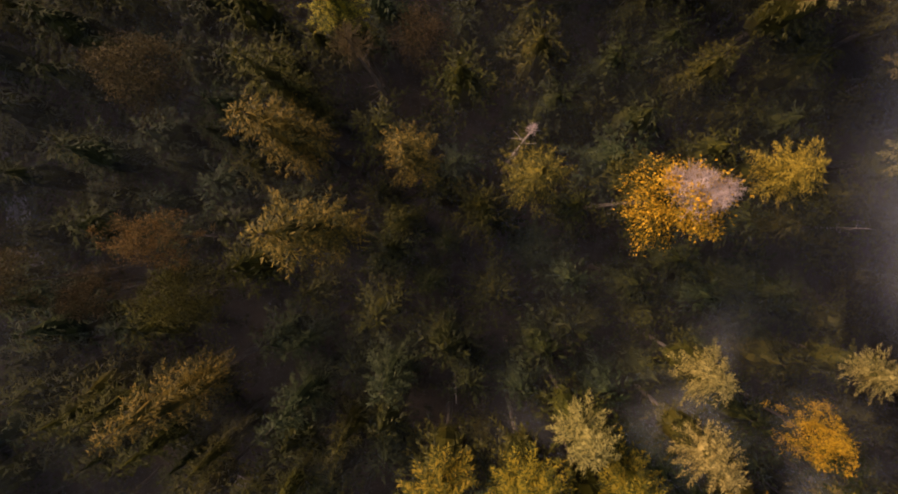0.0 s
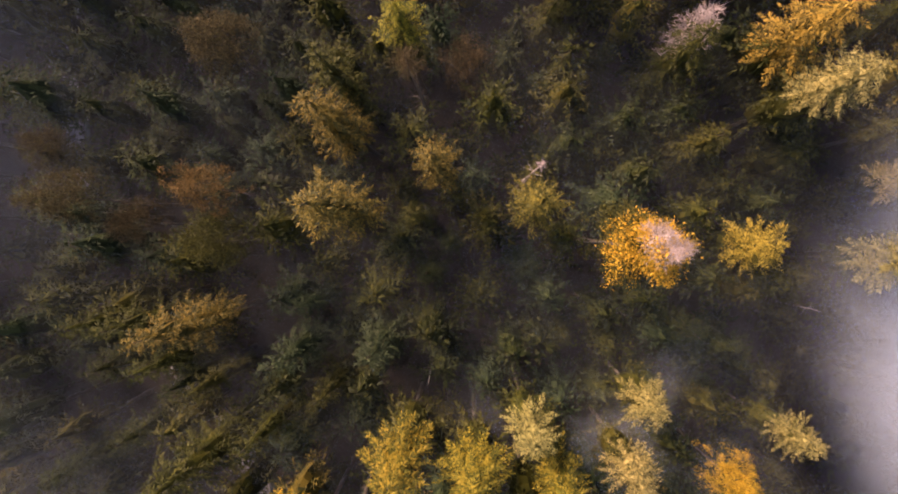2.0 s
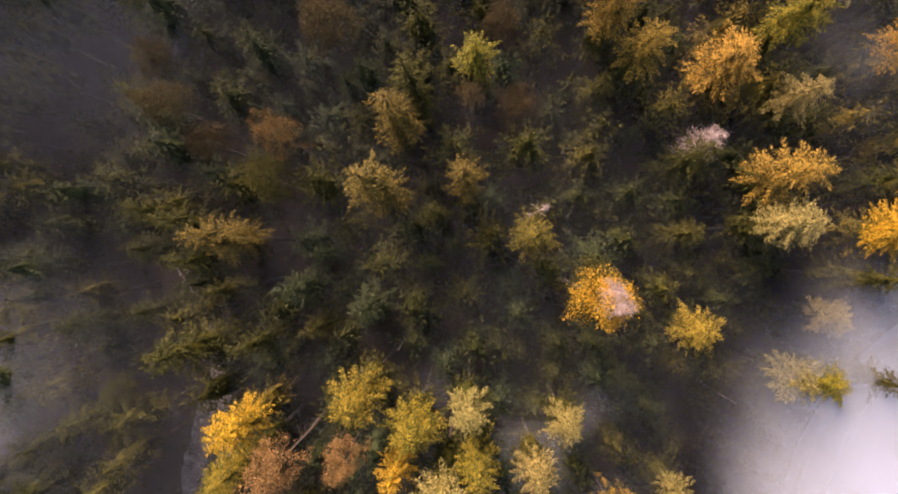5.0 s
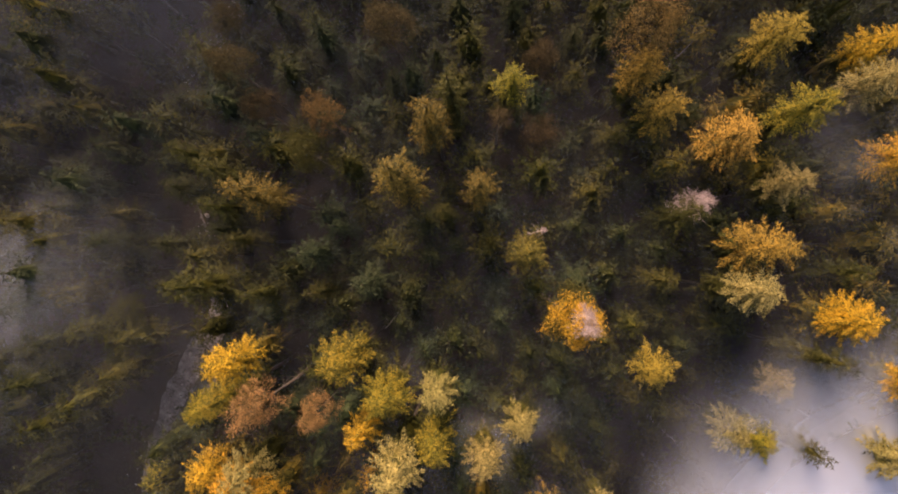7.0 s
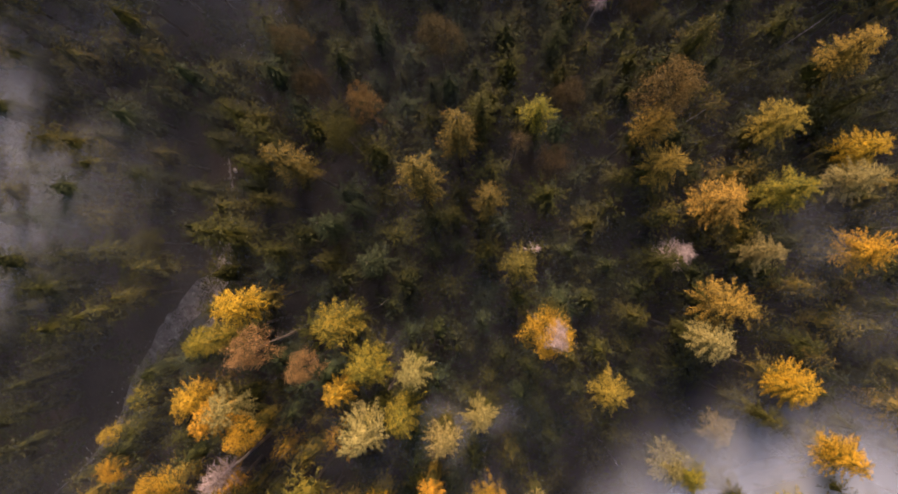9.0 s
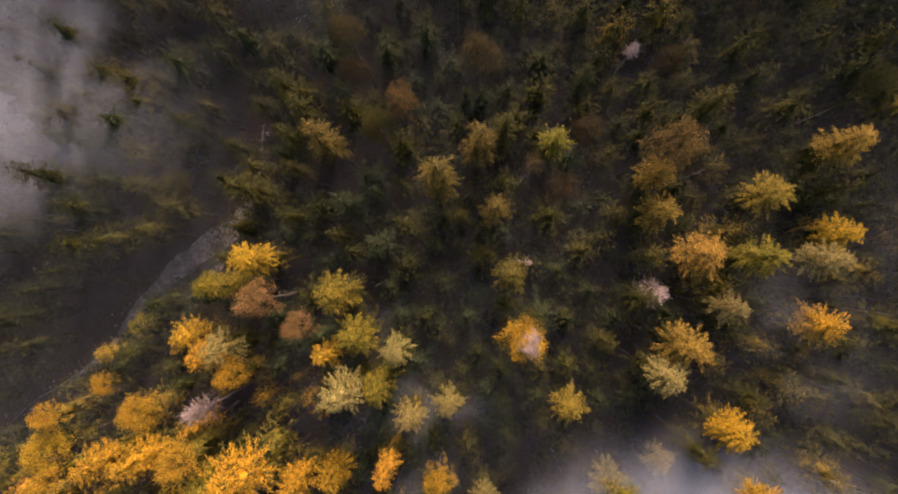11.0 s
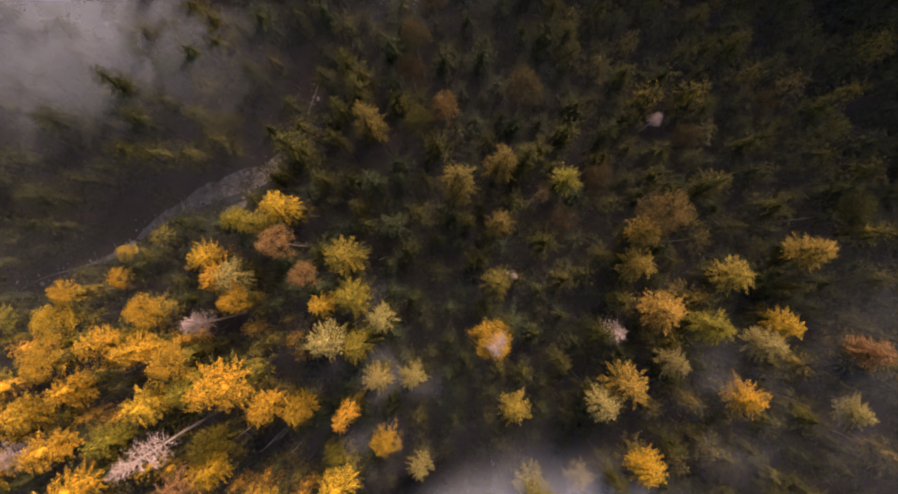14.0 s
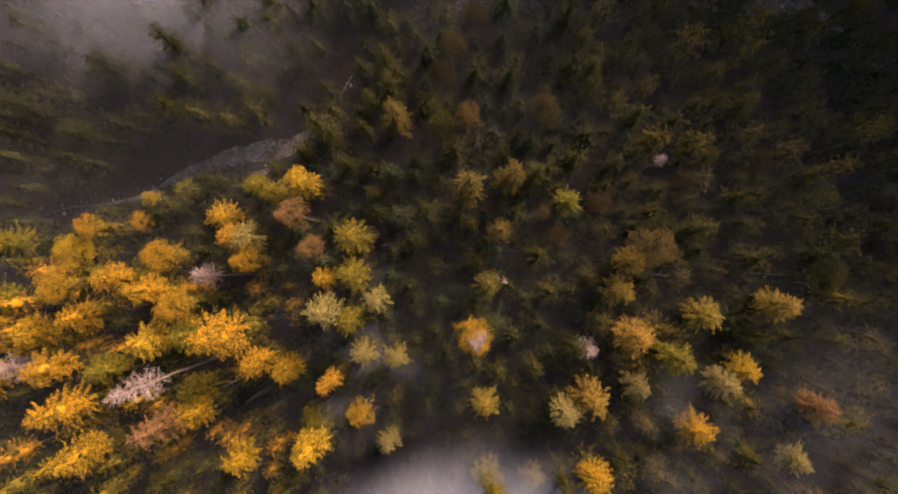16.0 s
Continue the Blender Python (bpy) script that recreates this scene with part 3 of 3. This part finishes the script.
plant("fir", "gold", 18.4, -88.2, 30, 3.0)
plant("fir", "olive", -8.2, -70.1, 24, 2.5)
plant("fir", "yellow", 20.4, -61.3, 33, 3.0)
plant("fir", "orange", 21.9, -67.5, 37.5, 3.1)
plant("fir", "yellow", 32.7, -59.3, 31, 3.0)
plant("spruce", "pale", 42.5, -16.0, 27, 2.7)
plant("fir", "gold", 37.3, -59.3, 33, 2.9)
plant("fir", "yellow", 29.6, -80.7, 31, 2.9)
plant("fir", "olive", 36.8, -83.8, 30, 3.0)
plant("fir", "yellow", 15.3, -110.4, 27, 3.2)
plant("fir", "gold", 34.7, -110.4, 28, 3.2)

# the side towards the sun
plant("fir", "olive", -8.1, 48.8, 35, 2.8)
plant("spruce", "green", -10.2, 60.2, 27.5, 2.9)
plant("fir", "olive", -21.5, 62.3, 21, 2.9)
plant("fir", "olive", -15.4, 50.4, 21.5, 2.9)
plant("round", "brown", -25.1, 65.9, 24, 2.7)
plant("fir", "olive", -25.8, 54.0, 23.5, 3.3)
plant("fir", "yellow", -18.8, 86.4, 15, 3.2)
plant("round", "brown", -20.0, 48.6, 24.5, 2.8)
plant("bare", "pink", -24.1, 42.6, 24, 1.4, 0.2)
plant("fir", "green", -22.4, 31.7, 28, 3.1)
plant("round", "brown", -33.3, 15.0, 32.5, 3.8)
plant("fir", "green", -48.0, 38.4, 21, 3.3)
plant("fir", "olive", -33.5, 70.9, 21, 3.3)
plant("fir", "olive", -45.6, 26.9, 24, 3.3)
plant("fir", "olive", -19.7, 72.6, 18.5, 3.2)
plant("fir", "olive", -1.0, 94.0, 25, 3.4)
plant("round", "olive", -0.3, 80.6, 27, 4.4)
plant("fir", "olive", -37.0, 60.0, 29, 3.4)
plant("fir", "rust", 28.8, 76.1, 32, 3.0)
plant("fir", "pale", 41.9, 74.7, 26, 3.0)
plant("fir", "olive", 46.0, 93.0, 27, 3.2)
plant("fir", "olive", 61.0, 60.5, 23, 3.1)
plant("fir", "olive", -45.0, 54.2, 25, 3.6)
plant("fir", "olive", -52.1, 24.5, 24, 3.2)
plant("fir", "green", -42.9, 92.0, 23, 3.3)
plant("fir", "green", -20.4, 95.0, 21, 3.2)
plant("fir", "olive", -49.1, 69.5, 23, 3.5)
plant("fir", "green", -59.3, 47.0, 21, 3.4)
plant("fir", "green", -29.6, 35.8, 21, 2.8)
plant("fir", "green", 15.3, 81.8, 26, 3.0)
plant("fir", "olive", 43.9, 36.3, 27, 2.8)

# misty trees across the stream, and lower ones between
plant("fir", "green", -45.6, -70.5, 33, 3.2)
plant("fir", "green", -38.8, -69.1, 28, 3.2)
plant("fir", "green", -46.0, -42.9, 25, 3.0)
plant("fir", "green", -41.9, -89.9, 25, 3.3)
plant("fir", "blue", -51.1, -63.4, 23, 3.3)
plant("fir", "green", -50.1, -109.4, 25, 3.3)
plant("fir", "green", -31.7, -112.4, 23, 3.2)
plant("fir", "green", -25.6, -99.1, 21, 3.2)
plant("fir", "olive", -38.8, -57.2, 23, 3.3)
plant("round", "olive", -37.3, -51.6, 19, 3.0)
plant("round", "olive", -34.2, -59.8, 17, 2.7)
plant("fir", "yellow", -13.1, -72.4, 14.5, 2.4)
plant("spruce", "green", 18.6, 15.1, 20, 3.0)
plant("spruce", "green", 11.7, 25.8, 19, 2.8)
plant("fir", "olive", 58.3, 12.3, 27, 3.0)
plant("fir", "pale", 65.4, 19.4, 29, 3.2)
plant("fir", "olive", 3.7, 27.6, 26, 2.9)
plant("spruce", "green", 14.5, -11.4, 19, 2.7)
plant("spruce", "green", -29.6, 10.4, 22, 2.7)
plant("spruce", "green", -43.5, 3.3, 21, 2.7)
plant("spruce", "green", -35.0, 6.9, 20, 2.5)
plant("fir", "green", 4.1, 20.4, 19, 2.6)
plant("fir", "olive", 24.5, 15.9, 27, 3.2)
plant("spruce", "green", -12.7, -13.1, 21, 2.6)
plant("spruce", "green", 26.8, -14.3, 21, 2.4)
plant("fir", "green", -37.8, -35.8, 25, 2.8)
plant("fir", "green", -42.9, -27.6, 25, 2.9)
plant("fir", "olive", -37.8, -19.8, 31.5, 2.9)
plant("fir", "olive", -33.7, -23.9, 31.5, 2.8)
plant("round", "brown", -57.0, -1.4, 24, 3.0)
plant("spruce", "pale", 51.1, 17.6, 20, 3.2)

# dead stems
snag(-2.4, -18.9, 22, 4, 40)
snag(0.8, 69.0, 25)
snag(2.2, 44.0, 26)
snag(33.0, -55.0, 22)
snag(36.5, -50.0, 22)
snag(38.0, -44.0, 20)
snag(35.0, -47.0, 20)
snag(40.0, 66.0, 22)
snag(48.0, -1.0, 14)

# young and lower trees that fill the gaps
rng = np.random.default_rng(12)
made = 0
spots = np.array([(a, b, r) for a, b, r in planted])


def gap_to_trees(x, y, share=1.0):
    return (np.hypot(spots[:, 0] - x, spots[:, 1] - y) - spots[:, 2] * share).min()


for _ in range(30000):
    if made >= 310:
        break
    x, y = rng.uniform(-62, 62), rng.uniform(-74, 66)
    if gap_to_trees(x, y) < 0.7 or too_near_stream(x, y):
        continue
    bright = x > 6 and y < -38
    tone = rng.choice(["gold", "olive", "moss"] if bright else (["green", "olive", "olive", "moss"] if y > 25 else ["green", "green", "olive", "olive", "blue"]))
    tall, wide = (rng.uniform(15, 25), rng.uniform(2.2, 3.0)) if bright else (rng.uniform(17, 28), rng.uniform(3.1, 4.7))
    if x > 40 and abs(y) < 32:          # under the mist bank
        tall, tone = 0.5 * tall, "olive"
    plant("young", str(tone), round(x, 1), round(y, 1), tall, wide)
    spots = np.vstack([spots, (x, y, wide)])
    made += 1


# dense stands at the edges of the clearing
for count, (xa, xb), (ya, yb) in ((95, (-72, 34), (34, 112)), (45, (-98, -52), (-62, 60)), (22, (48, 84), (18, 100))):
    k = 0
    for _ in range(6000):
        x, y = rng.uniform(xa, xb), rng.uniform(ya, yb)
        if k >= count or gap_to_trees(x, y, 0.8) < 0.9 or too_near_stream(x, y):
            continue
        wide = rng.uniform(3.4, 4.6)
        plant("stand", str(rng.choice(["olive", "green", "olive", "moss", "green"])), round(x, 1), round(y, 1), rng.uniform(19, 28), wide)
        spots = np.vstack([spots, (x, y, wide)])
        k += 1

# more of them on the sunlit slope
for _ in range(4000):
    if made >= 350:
        break
    x, y = rng.uniform(4, 62), rng.uniform(-112, -42)
    if gap_to_trees(x, y, 0.8) < 0.0 or stream_distance(x, y) < 6:
        continue
    wide = rng.uniform(2.6, 3.5)
    plant("young", str(rng.choice(["gold", "orange", "gold", "yellow", "olive"])), round(x, 1), round(y, 1), rng.uniform(18, 27), wide)
    spots = np.vstack([spots, (x, y, wide)])
    made += 1


def scatter(unit_v, unit_f, places, seed, height):
    """Copies of one crown at the places (x, y, width, tip over ground), joined."""
    rng = np.random.default_rng(seed)
    vs, fs = [], []
    for i, (x, y, w, tall) in enumerate(places):
        q = rng.uniform(0, 6.28)
        turn = np.array(((math.cos(q), -math.sin(q), 0), (math.sin(q), math.cos(q), 0), (0, 0, 1)))
        vs.append(unit_v @ turn.T * (w, w, tall / height) + (x, y, ground_height(x, y) + tall))
        fs.append(unit_f + i * len(unit_v))
    return np.concatenate(vs), np.concatenate(fs)


# the lower storey between the trees, too many to tell apart
rng = np.random.default_rng(16)
storey = {"green": [], "olive": [], "moss": []}
for _ in range(14000):
    x, y = rng.uniform(-96, 80), rng.uniform(-126, 112)
    if sum(len(v) for v in storey.values()) >= 330 or gap_to_trees(x, y) < 0.2 or too_near_stream(x, y):
        continue
    wide = rng.uniform(3.1, 4.8)
    spots = np.vstack([spots, (x, y, wide)])
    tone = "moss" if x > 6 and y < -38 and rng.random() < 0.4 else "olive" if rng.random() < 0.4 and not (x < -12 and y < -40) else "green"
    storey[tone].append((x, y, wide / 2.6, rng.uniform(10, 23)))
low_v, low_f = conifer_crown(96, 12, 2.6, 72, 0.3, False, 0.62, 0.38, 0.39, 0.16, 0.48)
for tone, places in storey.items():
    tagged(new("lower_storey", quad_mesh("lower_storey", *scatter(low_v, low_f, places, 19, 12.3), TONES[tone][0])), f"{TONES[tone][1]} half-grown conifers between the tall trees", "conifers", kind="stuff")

# saplings on the floor of the forest
rng = np.random.default_rng(17)
places = []
for _ in range(1000):
    x, y = rng.uniform(-95, 78), rng.uniform(-125, 110)
    if gap_to_trees(x, y, 0.6) < 1.4 or stream_distance(x, y) < 4.2:
        continue
    spots = np.vstack([spots, (x, y, 2.1)])
    places.append((x, y, rng.uniform(1.1, 1.7), rng.uniform(4, 9)))
sap_v, sap_f = conifer_crown(97, 7, 1.9, 22, 0.25, False, 0.85, 0.62, 0.5, 0.32, core=0.0)
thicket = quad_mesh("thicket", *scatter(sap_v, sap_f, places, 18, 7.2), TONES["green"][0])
tagged(new("thicket", thicket), "dense dark green conifer saplings below the trees", "saplings", kind="stuff")

# woods beyond, as one mass
rng = np.random.default_rng(21)
places = []
while len(places) < 220:
    x, y = rng.uniform(-210, 200), rng.uniform(-200, 210)
    if not (-96 < x < 80 and -126 < y < 112) and stream_distance(x, y) > 6:
        places.append((x, y, rng.uniform(0.9, 1.5), rng.uniform(16, 27)))
far_v, far_f = conifer_crown(95, 15, 3.2, 40, 0.3, False, 0.85, 0.38, 0.75, 0.28, 0.6)
tagged(new("woods", quad_mesh("woods", *scatter(far_v, far_f, places, 22, 15.5), TONES["green"][0])), "dense dark green conifer woods all around", "woods", kind="stuff")

# undergrowth on the forest floor
rng = np.random.default_rng(33)
ps, ds = [], []
for i in range(2600):
    x, y = rng.uniform(-85, 72), rng.uniform(-115, 100)
    if stream_distance(x, y) < 3.2:
        continue
    k = 9
    c = np.array((x, y, ground_height(x, y)))
    q = rng.uniform(0, 6.28, k)
    ps.append(np.tile(c, (k, 1))), ds.append(unit(np.stack([np.cos(q), np.sin(q), rng.uniform(0.2, 1.2, k)], 1)))
p, d = np.concatenate(ps), np.concatenate(ds)
tagged(new("undergrowth", quad_mesh("undergrowth", *sprays(p, d, rng.uniform(0.6, 1.5, len(p)), rng.uniform(0.2, 0.45, len(p)), rng, 0.3), BRUSH)), "low dark ferns and brush on the forest floor", "undergrowth", kind="stuff")

# brush that leans over the edges of the stream bed
ps, ds = [], []
for i in range(900):
    k = rng.integers(30, len(LINE) - 8)
    side = 1 if rng.random() < 0.5 else -1
    q = LINE[k] + np.array((-WAYS[k][1], WAYS[k][0])) * side * rng.uniform(1.8, 6.5)
    if side < 0 and rng.random() < 0.35:
        q = LINE[k] + rng.normal(0, 1.6, 2)
    n, tall = 20, rng.uniform(0.5, 2.1)
    c = np.array((q[0], q[1], ground_height(q[0], q[1]) + tall * 0.3)) + rng.normal(0, 1, (n, 3)) * (tall * 0.6, tall * 0.6, tall * 0.25)
    a = rng.uniform(0, 6.28, n)
    ps.append(c), ds.append(unit(np.stack([np.cos(a), np.sin(a), rng.uniform(0.1, 1.0, n)], 1)))
p, d = np.concatenate(ps), np.concatenate(ds)
tagged(new("streamside_brush", quad_mesh("streamside_brush", *sprays(p, d, rng.uniform(0.4, 1.0, len(p)), rng.uniform(0.12, 0.3, len(p)), rng, 0.3), BRUSH)), "dark low brush overhanging the gravel stream bed", "brush", kind="stuff")


# ---- mist ----
def mist_bank(centre, radius, heights, most, scale, low, label, core=0.3):
    """A bank of mist: a few uneven veils, one over another, that the treetops stand through."""
    bank = new("mist_bank")
    tagged(bank, label, "mist", kind="stuff")
    for i, z in enumerate(heights):
        n = 22
        mat = mist_material("mist", centre, radius, most, scale, low, core)
        verts = []
        for j in range(n + 1):
            for k in range(n + 1):
                x, y = centre[0] + radius[0] * (2 * k / n - 1), centre[1] + radius[1] * (2 * j / n - 1)
                verts.append((x, y, z + 2.2 * noise.noise(Vector((x * 0.04, y * 0.04, i * 3.7)))))
        faces = [(j * (n + 1) + k, j * (n + 1) + k + 1, (j + 1) * (n + 1) + k + 1, (j + 1) * (n + 1) + k) for j in range(n) for k in range(n)
                 if math.hypot(2 * (k + 0.5) / n - 1, 2 * (j + 0.5) / n - 1) < 1.06]
        veil = new("veil", mesh("veil", verts, faces, mat, True))
        veil.parent = bank


mist_bank((5, 0), (160, 160), (13.0, 21.0), 0.023, 0.02, 0.12, "thin grey haze between the lower treetops", 0.6)
mist_bank((94, 6), (52, 60), (14.0, 18.0, 22.0), 0.75, 0.035, 0.14, "bright white mist bank among treetops", 0.25)
mist_bank((65, 8), (27, 36), (21.0,), 0.26, 0.05, 0.2, "thin white mist at the edge of a bank")
mist_bank((-82, -80), (60, 62), (15.0, 23.0), 0.33, 0.04, 0.31, "grey mist bank over the stream valley")
mist_bank((-84, 0), (40, 46), (20.0,), 0.06, 0.04, 0.2, "grey mist drifting over dark conifers")
mist_bank((24, -26), (26, 24), (23.0,), 0.2, 0.07, 0.40, "faint wisps of mist between golden treetops")
mist_bank((36, 86), (34, 30), (23.0,), 0.06, 0.05, 0.3, "thin mist drifting through dark conifers")
mist_bank((36, 47), (20, 13), (29.0,), 0.09, 0.07, 0.34, "faint wisp of mist across golden treetops")
